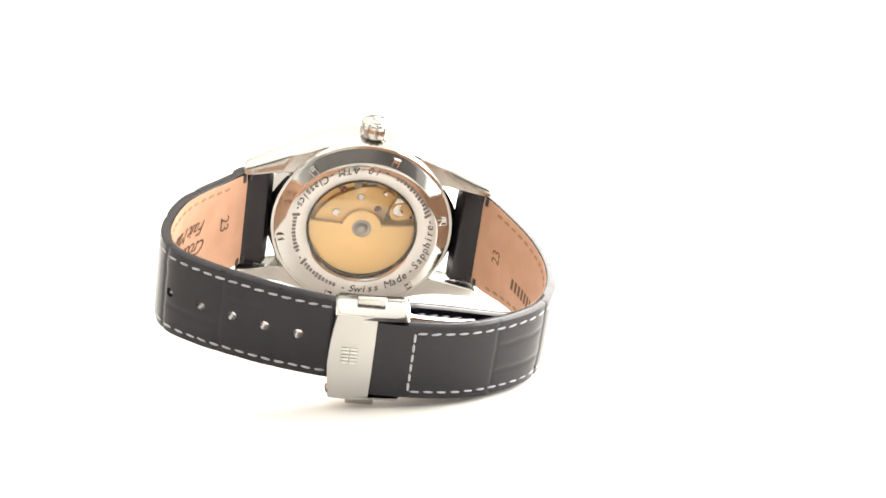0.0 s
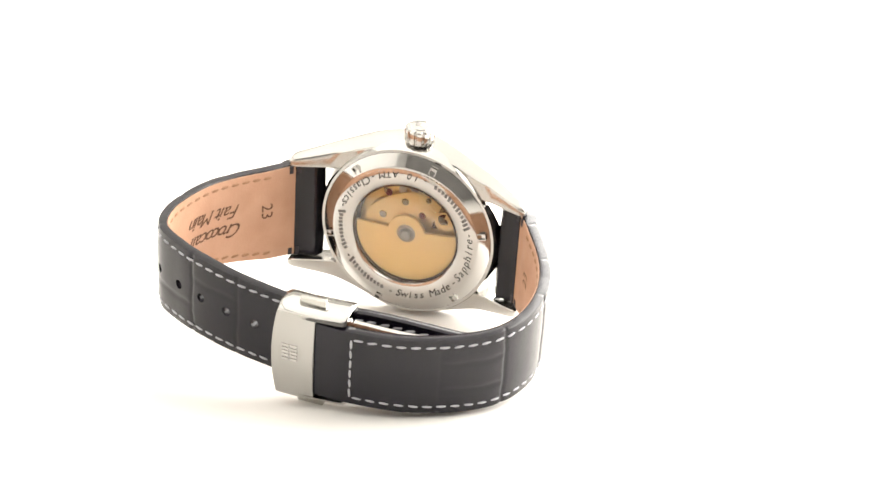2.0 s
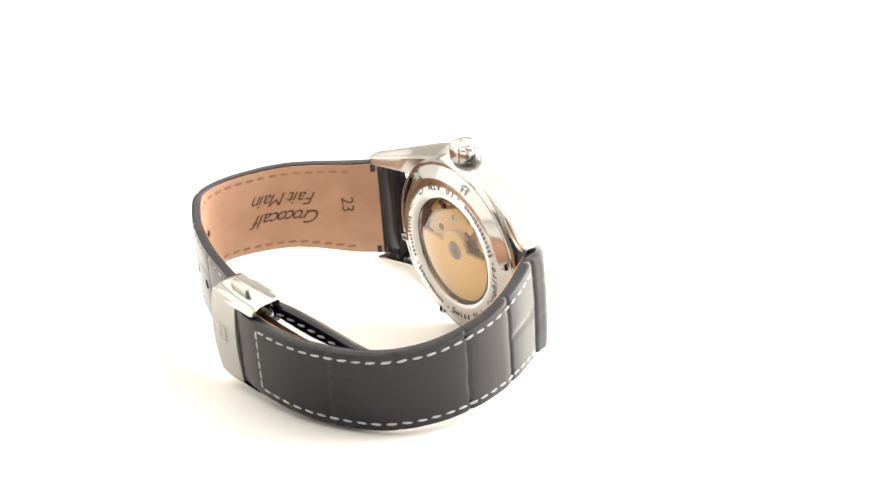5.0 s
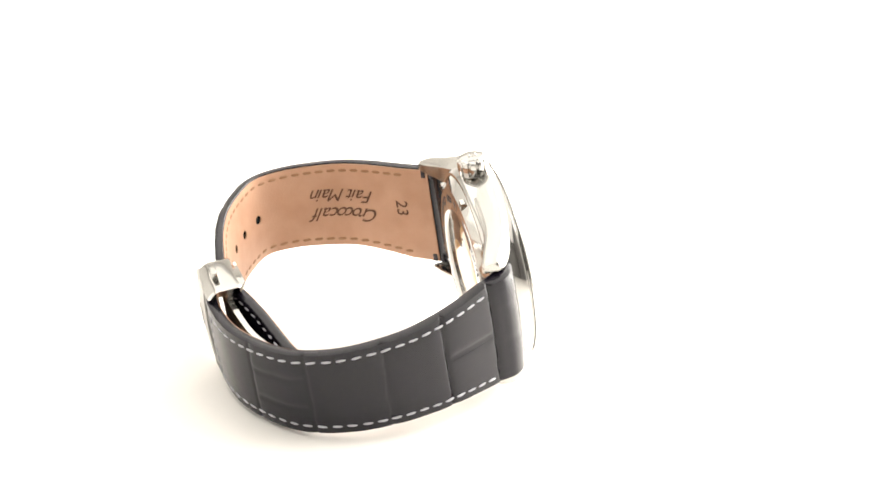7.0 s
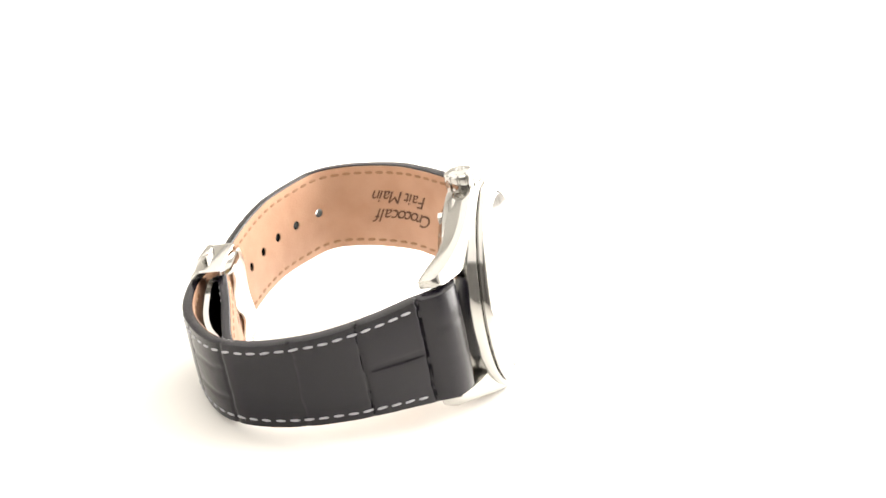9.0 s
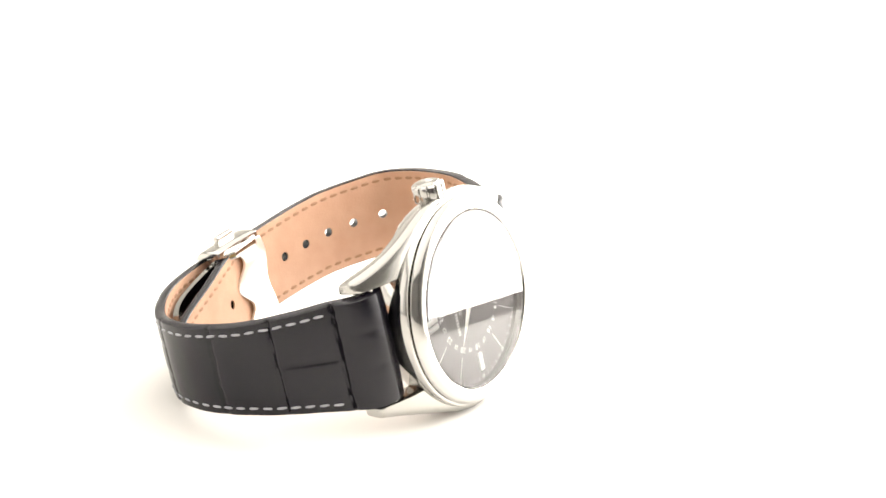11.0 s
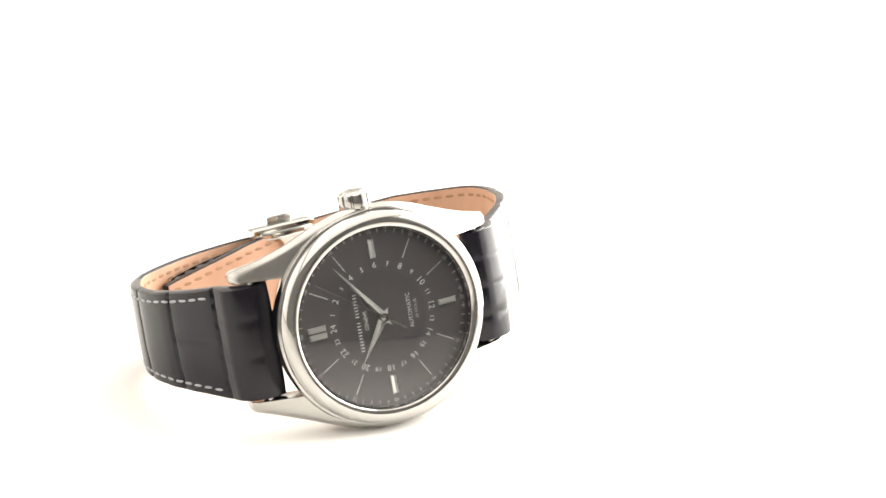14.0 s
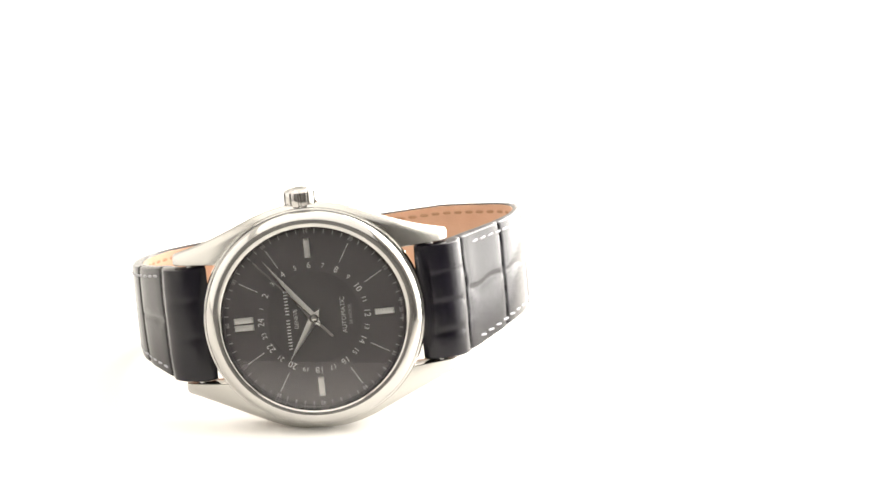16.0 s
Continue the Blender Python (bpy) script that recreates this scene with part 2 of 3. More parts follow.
    crown = part("crown", bm, steel, watch, "fluted steel crown", at=mm(0, 0.5, -3.5) @ pose(0, 0, 0, 0, 90, 0))
    bm = bmesh.new()
    for k in range(3):
        box(bm, -0.9 + 0.65 * k, -0.45 + 0.65 * k, -0.8, 0.8, 25.02, 25.16, 0.04)
    part("emblem", bm, brushed, crown, "raised emblem")
    for sy in (1, -1):
        bm = bmesh.new()
        lathe(bm, [(0.0, -11.65), (0.7, -11.65), (0.7, 11.65), (0.0, 11.65)], steps=16)
        part("spring_bar", bm, steel, watch, at=mm(0, sy * 23.4, -5.3) @ pose(0, 0, 0, 0, 90, 0))
    return case


case = build_case()


# ---- the dial ----
def polar(r, angle):
    a = radians(angle)
    return r * math.sin(a), r * math.cos(a)


def build_dial():
    bm = bmesh.new()
    lathe(bm, [(0.0, 0.0), (9.0, 0.0), (11.4, 0.0), (16.2, 0.0), (18.2, 0.0), (18.2, -0.5), (0.0, -0.5)], steps=96)
    dial = part("dial", bm, dial_grey, watch, "anthracite grey dial with fine texture", smooth=30)
    bm = bmesh.new()
    lathe(bm, [(0.0, 0.03), (8.9, 0.03), (9.0, 0.0), (9.0, -0.1), (0.0, -0.1)], steps=96)
    part("dial_centre", bm, dial_mid, dial, "smooth dark grey centre")
    bm = bmesh.new()
    lathe(bm, [(17.25, 0.05), (17.58, 0.05), (17.58, 0.7), (17.5, 0.7)], steps=96, closed=True)
    part("flange_ring", bm, dial_mid, dial, "dark inner ring")

    def baton(w, l):
        b = bmesh.new()
        loft(b, [[(-w / 2, -l / 2, 0), (w / 2, -l / 2, 0), (w / 2 * 0.95, -l / 2 + 0.05, 0.33), (0, -l / 2 + 0.25, 0.46), (-w / 2 * 0.95, -l / 2 + 0.05, 0.33)],
                 [(-w / 2, l / 2, 0), (w / 2, l / 2, 0), (w / 2 * 0.95, l / 2 - 0.05, 0.33), (0, l / 2 - 0.25, 0.46), (-w / 2 * 0.95, l / 2 - 0.05, 0.33)]])
        return mesh_of("hour_marker", b, bright, 20)

    big = baton(1.15, 3.8)
    for angle, dx in ((0, -0.72), (0, 0.72), (90, 0), (180, 0), (270, 0)):
        x, y = polar(13.6, angle)
        part("hour_marker", big, bright, dial, "applied faceted steel marker", at=mm(x + (dx if angle == 0 else 0), y, 0.02, angle))
    b = bmesh.new()
    box(b, -0.07, 0.07, -2.0, 2.0, 0, 0.05)
    thin = mesh_of("hour_line", b, print_white)
    b = bmesh.new()
    box(b, -0.085, 0.085, -0.4, 0.4, 0, 0.03)
    tick = mesh_of("minute_tick", b, print_dim)
    for k in range(60):
        angle = 6 * k
        if k % 5:
            part("minute_tick", tick, print_dim, dial, at=mm(*polar(16.9, angle), 0.005, angle))
        else:
            if k % 15:
                part("hour_line", thin, print_white, dial, at=mm(*polar(13.9, angle), 0.005, angle))
            part("minute_numeral", lettering("%02d" % (k or 60), 1.05, print_dim), print_dim, dial, at=mm(*polar(16.8, angle), 0.03, angle))
    for k in range(1, 25):
        part("numeral", lettering(str(k), 1.75 if k % 2 == 0 else 1.35, print_white), print_white, dial, at=mm(*polar(10.25, 15 * k), 0.06, 15 * k))
    part("printed_word", lettering("AUTOMATIC", 1.22, print_white), print_white, dial, at=mm(0, -5.7, 0.07))
    part("printed_word", lettering("24 HOUR", 0.98, print_dim), print_dim, dial, at=mm(0, -7.0, 0.07))
    part("printed_word", lettering("GENEVE", 1.1, print_white), print_white, dial, at=mm(0, 3.5, 0.07))
    b = bmesh.new()
    for k in range(19):
        if k != 10:
            box(b, -5.84 + 0.62 * k, -5.6 + 0.62 * k, 4.72, 5.48, 0.03, 0.08)
    part("name_bar", b, print_white, dial, "plain bars of maker's lettering")
    for s in (-1, 1):
        part("printed_word", lettering("SWISS" if s < 0 else "MADE", 0.55, print_dim), print_dim, dial, at=mm(*polar(17.05, 180 - s * 5.5), 0.03, -s * 5.5))

    # hour and minute pointers
    def dauphine(length, width, tail):
        b = bmesh.new()
        pts = [(0, -tail), (width / 2, 0), (0, length), (-width / 2, 0)]
        low = [b.verts.new((x, y, 0)) for x, y in pts]
        top = [b.verts.new((0, y, z)) for y, z in ((-tail, 0.031), (0, 0.16), (length, 0.031))]
        lip = [b.verts.new((x * 1.0, y, 0.03)) for x, y in pts]
        for i in range(4):
            b.faces.new((low[i], low[(i + 1) % 4], lip[(i + 1) % 4], lip[i]))
        for a, c, d in ((0, 1, 0), (1, 2, 1), (2, 3, 1), (3, 0, 0)):
            b.faces.new((lip[a], lip[c], top[d + 1], top[d]))
        b.faces.new(low[::-1])
        return b

    hour = part("hour_hand", dauphine(9.9, 1.9, 2.0), bright, watch, "faceted steel hour hand", at=mm(0, 0, 0.55, 304.5), smooth=5)
    minute = part("minute_hand", dauphine(14.8, 1.75, 2.2), bright, watch, "faceted steel minute hand", at=mm(0, 0, 0.9, 54), smooth=5)
    for hand, r0, r1 in ((hour, 1.6, 6.4), (minute, 1.6, 9.4)):
        b = bmesh.new()
        box(b, -0.24, 0.24, r0, r1, 0.1, 0.2, 0.04)
        part("luminous_strip", b, lume, hand, "white luminous strip")
    b = bmesh.new()
    box(b, -0.09, 0.09, -3.6, 15.8, 0, 0.1)
    box(b, -0.22, 0.22, -5.0, -1.6, 0, 0.12)
    second = part("second_hand", b, steel, watch, "thin steel seconds hand", at=mm(0, 0, 1.22, 312.5), smooth=10)
    b = bmesh.new()
    lathe(b, [(0.85, 0.4), (0.85, 1.35), (0.6, 1.5), (0.0, 1.52)], steps=24)
    part("hand_cap", b, steel, watch)
    return second


second_hand = build_dial()


# ---- the case back, seen through it the movement ----
def arc_words(body, size, r, centre, step, mat, parent, z):
    """Letters round the back, their feet outward; centre in degrees clockwise seen from the front."""
    n = len(body)
    for i, ch in enumerate(body):
        if ch == " ":
            continue
        a = centre + (i - (n - 1) / 2) * step
        x, y = polar(r, a)
        part("letter", lettering(ch, size, mat, 0.25), mat, parent, at=mm(x, y, z) @ pose(0, 0, 0, 0, 180, 0) @ pose(0, 0, 0, 0, 0, a + 180))


def build_back():
    bm = bmesh.new()
    lathe(bm, [(12.2, -6.4), (12.2, -8.1), (12.9, -8.6), (16.6, -8.55), (16.85, -8.4), (18.9, -7.3), (19.25, -7.05), (19.25, -6.4)], steps=128, closed=True)
    back = part("case_back", bm, steel, watch, "polished steel case back ring with engraved words")
    for k in range(6):
        bm = bmesh.new()
        pts = [(-0.75, 1.3), (-0.75, -0.4), (-0.5, -0.9), (0.0, -1.15), (0.5, -0.9), (0.75, -0.4), (0.75, 1.3)]
        loft(bm, [[(x, y, 0.0) for x, y in pts], [(x, y, -0.9) for x, y in pts], [(x * 0.75, y * 0.8 + 0.1, -0.9) for x, y in pts], [(x * 0.75, y * 0.8 + 0.1, -0.45) for x, y in pts]])
        part("case_back_notch", bm, steel, back, at=mm(*polar(17.4, 72 - 60 * k), -7.5, 72 - 60 * k))
    z = -8.62
    arc_words("Swiss Made", 2.5, 14.9, 291, 5.3, etch, back, z)
    arc_words("Sapphire", 2.5, 14.9, 348, 5.6, etch, back, z)
    arc_words("10 ATM", 2.2, 14.9, 97, 6.2, etch, back, z)
    arc_words("Classics", 2.5, 14.9, 143.5, 4.5, etch, back, z)
    for a in (322, 13, 74, 121, 163, 212, 260):
        arc_words("-", 2.4, 14.9, a, 5, etch, back, z)
    for a0, a1, step in ((20, 68, 3.7), (170, 207, 3.5), (217, 255, 3.5)):
        for k, a in enumerate(np.arange(a0, a1, step)):
            tall = 1.7 if k == 0 else random.choice((0.85, 0.85, 0.9, 1.2))
            bm = bmesh.new()
            box(bm, -0.3, 0.3, -tall / 2, tall / 2, -0.03, 0.0)
            part("name_bar", bm, etch_grey, back, "plain bar of maker's engraving", at=mm(*polar(14.9, a), -8.6, a + 18))
    bm = bmesh.new()
    lathe(bm, [(12.2, -7.6), (12.2, -7.95), (12.0, -8.05), (6.0, -8.1), (0.0, -8.12)], steps=64)
    ob = part("back_crystal", bm, glass, watch, "clear sapphire window in the case back")
    ob.visible_shadow = False
    # movement
    bm = bmesh.new()
    lathe(bm, [(0.0, -4.6), (12.2, -4.6), (12.2, -4.2), (0.0, -4.2)], steps=64)
    base = part("main_plate", bm, gold_plate, watch, "gilt movement plate")
    bm = bmesh.new()
    lathe(bm, [(11.7, -4.6), (11.7, -8.0), (12.05, -8.0), (12.05, -4.6)], steps=64, closed=True)
    part("spacer_ring", bm, dark_work, base)

    def plate(name, outline, z0, z1, mat, label=""):
        b = bmesh.new()
        prism(b, outline, z0, z1, 0.12)
        return part(name, b, mat, base, label)

    # bridges: arcs of the upper half
    def sector(r0, r1, a0, a1, n=18):
        return [polar(r1, a) for a in np.linspace(a0, a1, n)] + [polar(r0, a) for a in np.linspace(a1, a0, n)]

    plate("bridge", [polar(0.5, 90)] + [polar(9.6 - 0.7 * math.cos(radians(3 * a)), a) for a in np.linspace(48, 176, 30)], -6.3, -4.55, gold_plate, "gilt train bridge")
    plate("bridge", sector(9.9, 11.4, 104, 150), -6.0, -4.55, gold_plate, "gilt winding bridge")
    # dark plate: the balance recess's shade put into its colour
    plate("balance_plate", [polar(r, a) for r, a in ((11.3, 12), (11.3, 30), (10.0, 37), (7.2, 34), (6.0, 27), (5.2, 16))], -5.4, -4.55, dark_work, "dark plate standing for the shaded balance recess")
    plate("balance_plate", [polar(r, a) for r, a in ((8.0, 22), (9.4, 20), (9.2, 30), (11.0, 38), (10.4, 46), (9.0, 42), (7.6, 30))], -5.75, -5.35, steel, "steel balance bridge")
    for x, y, r, teeth, z in ((9.7, -0.4, 2.3, 34, -5.75), (9.4, 3.4, 1.2, 20, -5.7), (3.8, 8.2, 2.4, 1, -5.5)):
        b = bmesh.new()
        lathe(b, [(r * 0.25, 0), (r, 0), (r, -0.28), (r * 0.8, -0.28), (r * 0.78, -0.15), (r * 0.25, -0.15)], steps=max(teeth * 2, 48), closed=True, wave=(lambda i, k: -0.16 if (i in (1, 2) and k % 2) else 0) if teeth > 1 else None)
        part("gear_wheel", b, brushed if teeth > 30 else gold_plate, base, "toothed steel wheel" if teeth > 1 else "gilt balance wheel", at=mm(x, y, z))
    for x, y, r in ((2.9, -5.9, 0.85), (7.1, -0.9, 0.8), (8.6, 4.4, 0.6), (9.0, -5.6, 0.5)):
        b = bmesh.new()
        lathe(b, [(0, -0.22), (r * 0.85, -0.22), (r, -0.1), (r, 0.3)], steps=20)
        box(b, -r * 0.8, r * 0.8, -0.09, 0.09, -0.26, -0.2)
        part("screw", b, steel, base, "slotted steel screw", at=mm(x, y, -6.35, random.uniform(0, 180)))
    for x, y in ((4.5, 3.1), (8.5, -4.8)):
        b = bmesh.new()
        lathe(b, [(0, -0.16), (0.35, -0.16), (0.45, 0.0), (0.8, 0.0), (0.8, 0.3)], steps=20)
        part("jewel", b, ruby, base, "ruby jewel bearing", at=mm(x, y, -6.32))
    # rotor: a half disc with a round hub lobe
    out = [polar(11.6, a) for a in np.linspace(176, 368, 60)]
    out += [polar(4.3, a) for a in np.linspace(372, 531, 30)]
    b = bmesh.new()
    prism(b, out, -6.8, -7.5, 0.15)
    rotor = part("rotor", b, gold, watch, "gilt winding rotor")
    b = bmesh.new()
    lathe(b, [(0.0, -7.8), (0.6, -7.8), (0.7, -7.68), (1.1, -7.68), (1.2, -7.76), (1.5, -7.76), (1.6, -7.62), (2.1, -7.56), (2.15, -7.4)], steps=36)
    part("rotor_hub", b, brushed, rotor, "steel ball-bearing hub")


build_back()


# ---- the strap ----
def sheet(path, normal, half, offset, outer, inner, width_steps, bulge):
    """A closed slab along a path; outer(s, u) and inner(s, u) are heights along the outward normal."""
    bm = bmesh.new()
    n = len(path)
    rows = []
    for i in range(n):
        s = i / (n - 1)
        row = []
        us = [math.sin(v) for v in np.linspace(-math.pi / 2, math.pi / 2, width_steps)]
        us = [0.45 * a + 0.55 * b for a, b in zip(us, np.linspace(-1, 1, width_steps))]
        for side in (0, 1):
            for u in (us if side == 0 else us[::-1]):
                h = outer(i, u) if side == 0 else inner(i, u)
                y, z = path[i] + normal[i] * h
                row.append((offset[i] + u * half[i], y, z))
        rows.append(row)
    loft(bm, rows)
    return bm


def strap_frame(points, n, flip):
    path, length = spline(points, n)
    t = np.gradient(path, axis=0)
    t /= np.linalg.norm(t, axis=1)[:, None]
    normal = np.stack([t[:, 1], -t[:, 0]], 1) * flip
    return path, normal, length


def along(path, normal, offset, s, length, x, h):
    """Placement at distance s along a strap; its y runs along the strap, its z outward."""
    n = len(path) - 1
    f = min(max(s / length * n, 0), n - 1e-6)
    i, u = int(f), f - int(f)
    p = path[i] * (1 - u) + path[i + 1] * u
    nn = normal[i] * (1 - u) + normal[i + 1] * u
    nn /= np.linalg.norm(nn)
    o = offset[i] * (1 - u) + offset[i + 1] * u
    z = Vector((0, nn[0], nn[1]))
    x_axis = Vector((1, 0, 0))
    y = z.cross(x_axis)
    m = Matrix((x_axis, y, z)).transposed().to_4x4()
    m.translation = Vector((o + x, p[0] + nn[0] * h, p[1] + nn[1] * h)) * 0.001
    return m


def crease_depth(s, x, cross, lengthwise):
    d = 0.0
    for c, depth, seed in cross:
        wob = 0.45 * noise.noise(Vector((x * 0.22, seed, 0.0))) + 0.2 * noise.noise(Vector((x * 0.8, seed, 3.0)))
        d = max(d, 1.0 * depth * math.exp(-((s - c - wob) / 0.36) ** 2) + 0.35 * depth * math.exp(-((s - c - wob) / 1.6) ** 2))
    for s0, s1, c, depth, seed in lengthwise:
        if s0 - 0.4 < s < s1 + 0.4:
            wob = 0.6 * noise.noise(Vector((s * 0.2, seed, 7.0)))
            d = max(d, 0.95 * depth * math.exp(-((x - c - wob) / 0.4) ** 2) + 0.35 * depth * math.exp(-((x - c - wob) / 1.4) ** 2))
    return d


def stitch_mesh():
    b = bmesh.new()
    secs = []
    for y, r in ((-1.0, 0.1), (-0.85, 0.2), (-0.3, 0.26), (0.3, 0.26), (0.85, 0.2), (1.0, 0.1)):
        secs.append([(r * 1.05 * math.cos(a), y, r * 0.8 * math.sin(a) + 0.05 - 0.1 * abs(y)) for a in np.linspace(0, 2 * math.pi, 8, endpoint=False)])
    loft(b, secs)
    return mesh_of("stitch", b, thread, 60)


STITCH = stitch_mesh()
b = bmesh.new()
loft(b, [[(r * math.cos(a), y, r * 0.5 * math.sin(a)) for a in np.linspace(0, 2 * math.pi, 6, endpoint=False)] for y, r in ((-0.95, 0.1), (-0.6, 0.34), (0.6, 0.34), (0.95, 0.1))])
LINING_STITCH = mesh_of("lining_stitch", b, tan_thread, 60)


def cut_holes(ob, cutters):
    """Cuts real holes through a mesh."""
    bm = bmesh.new()
    for m in cutters:
        k = bmesh.new()
        bmesh.ops.create_cone(k, cap_ends=True, segments=20, radius1=0.001, radius2=0.001, depth=0.009)
        bmesh.ops.transform(k, matrix=m, verts=k.verts)
        me = bpy.data.meshes.new("cut")
        k.to_mesh(me)
        k.free()
        bm.from_mesh(me)
        bpy.data.meshes.remove(me)
    me = bpy.data.meshes.new("cut")
    bm.to_mesh(me)
    bm.free()
    cutter = new("cut", me)
    cutter.matrix_world = ob.matrix_world
    mod = ob.modifiers.new("holes", "BOOLEAN")
    mod.operation, mod.object, mod.solver = "DIFFERENCE", cutter, "EXACT"
    bpy.context.view_layer.update()
    cutter.matrix_world = ob.matrix_world
    bpy.context.view_layer.update()
    done = bpy.data.meshes.new_from_object(ob.evaluated_get(bpy.context.evaluated_depsgraph_get()))
    ob.modifiers.clear()
    ob.data = done
    bpy.data.objects.remove(cutter)


def build_strap(name, label, points, flip, n, half_at, offset_at, thick_at, cross, lengthwise, lining_from, holes, runs, box_end, base):
    path, normal, length = strap_frame(points, n, flip)
    s_of = np.linspace(0, length, n + 1)
    half = np.interp(s_of, *zip(*half_at))
    offset = np.interp(s_of, *zip(*offset_at))
    thick = np.interp(s_of, *zip(*thick_at))

    def outer(i, u):
        h = thick[i] * (1 - 0.10 * abs(u) ** 3) if abs(u) < 0.999 else thick[i] * 0.72
        return h - crease_depth(s_of[i], u * half[i], cross, lengthwise) * (1 if abs(u) < 0.999 else 0.3)

    def inner(i, u):
        return 0.25 if abs(u) < 0.999 else 0.45

    j = int(1.2 / length * n)
    strap = part(name, sheet(path[j:], normal[j:], half[j:], offset[j:], lambda i, u: outer(i + j, u), lambda i, u: inner(i + j, u), 44, 0), leather, watch, label, smooth=50)
    # lining: from where the strap leaves the spring bar
    k0 = int(lining_from / length * n)
    lining = part("lining", sheet(path[k0::2], normal[k0::2], half[k0::2] - 0.25, offset[k0::2], lambda i, u: 0.3, lambda i, u: 0.0 if abs(u) < 0.999 else 0.12, 12, 0), lining_tan, strap, "tan leather lining")
    if holes:
        cutters = [along(path, normal, offset, s, length, 0.0, 1.2) for s in holes]
        bpy.context.view_layer.update()
        cut_holes(strap, cutters)
        cut_holes(lining, cutters)
    for side in (1, -1):        # dark blocks for the bar's release slots at the lining's corners, shade put into their colour
        for ds, w in ((0.9, 0.5), (-0.9, 0.4)):
            b = bmesh.new()
            box(b, -w, w, -0.9, 0.9, -0.25, 0.25, 0.15)
            i = int((lining_from + ds) / length * n)
            part("release_slot", b, slot_dark, strap, "dark block standing for a shaded slot at the lining's corner", at=along(path, normal, offset, lining_from + ds, length, side * (half[i] - 1.1), 0.1) @ pose(0, 0, 0, 0, 0, 90))
    inset = 1.75
    for s0, s1 in runs:
        count = int((s1 - s0) / 2.6)
        for k in range(count + 1):
            s = s0 + (s1 - s0) * k / count
            i = int(s / length * n)
            for side in (1, -1):
                m = along(path, normal, offset, s, length, side * (half[i] - inset), thick[i] * 0.93)
                part("stitch", STITCH, thread, strap, at=m @ pose(0, 0, 0, random.uniform(-3, 3), 0, side * 4 + random.uniform(-4, 4)))
                m = along(path, normal, offset, s, length, side * (half[i] - inset), 0.0)
                if s > lining_from + 1:
                    part("lining_stitch", LINING_STITCH, tan_thread, lining, at=m)
    if box_end:
        i = int(box_end / length * n)
        for k in range(6):
            x = (half[i] - inset) * (2 * (k + 0.5) / 6 - 1)
            part("stitch", STITCH, thread, strap, at=along(path, normal, offset, box_end, length, x, thick[i] * 0.97) @ pose(0, 0, 0, 0, 0, 90 + random.uniform(-4, 4)))
    return strap, lining, path, normal, offset, length, half


# inner faces, (y, z)
LONG = [(-20.4, -8.0), (-22.2, -7.3), (-25.0, -7.8), (-27.2, -10.2), (-29.8, -13.9), (-34.6, -20.1), (-38.0, -26.0), (-40.0, -32.5), (-40.6, -38.8), (-38.9, -44.6), (-33.0, -48.9), (-27.2, -51.8), (-20.4, -54.0), (-14.0, -55.2), (-7.0, -56.0), (0.0, -55.6), (7.4, -53.5), (14.0, -51.6), (20.0, -50.2), (25.4, -48.9), (29.0, -47.6)]
SHORT = [(20.4, -8.0), (22.2, -7.3), (24.9, -7.8), (26.6, -9.8), (28.6, -13.2), (32.0, -19.0), (34.8, -25.5), (36.3, -32.8), (35.9, -41.0), (32.7, -48.5), (25.9, -54.4), (17.5, -58.4), (8.0, -60.0), (0.0, -59.7), (-4.0, -59.3)]
tail = build_strap("long_strap", "black crocodile-grain leather strap half with punched holes", LONG, 1, 420,
                   [(0, 11.4), (8, 11.4), (12, 11.3), (25, 10.4), (45, 9.6), (70, 9.2), (97, 8.8), (200, 8.6)], [(0, 0), (6, 0.0), (12, 0.4), (25, 1.9), (45, 2.9), (62, 3.1), (70, 2.6), (80, 2.0), (97, 0.6), (108, -1.2), (120, -3.2)],
                   [(0, 2.6), (1.2, 3.2), (3, 4.1), (6, 4.0), (9, 3.1), (20, 2.9), (45, 2.4), (200, 2.2)],
                   [(8.2, 0.52, 1.0), (21.8, 0.42, 2.0), (34, 0.26, 3.0), (46, 0.22, 4.0), (58.5, 0.18, 5.0), (70, 0.14, 5.5)],
                   [(2, 8.2, 5.4, 0.16, 1.0), (2, 8.2, -0.4, 0.16, 2.0), (2, 8.2, -6.0, 0.14, 3.0), (8.2, 21.8, 0.6, 0.26, 4.0), (21.8, 34, 0.6, 0.2, 5.0), (46, 58.5, -3.0, 0.14, 6.0), (58.5, 70, 3.4, 0.12, 7.0)],
                   6.0, [47.4, 54.5, 61.1, 67.6, 74.2, 97.0], [(13.0, 116.0)], 0, None)
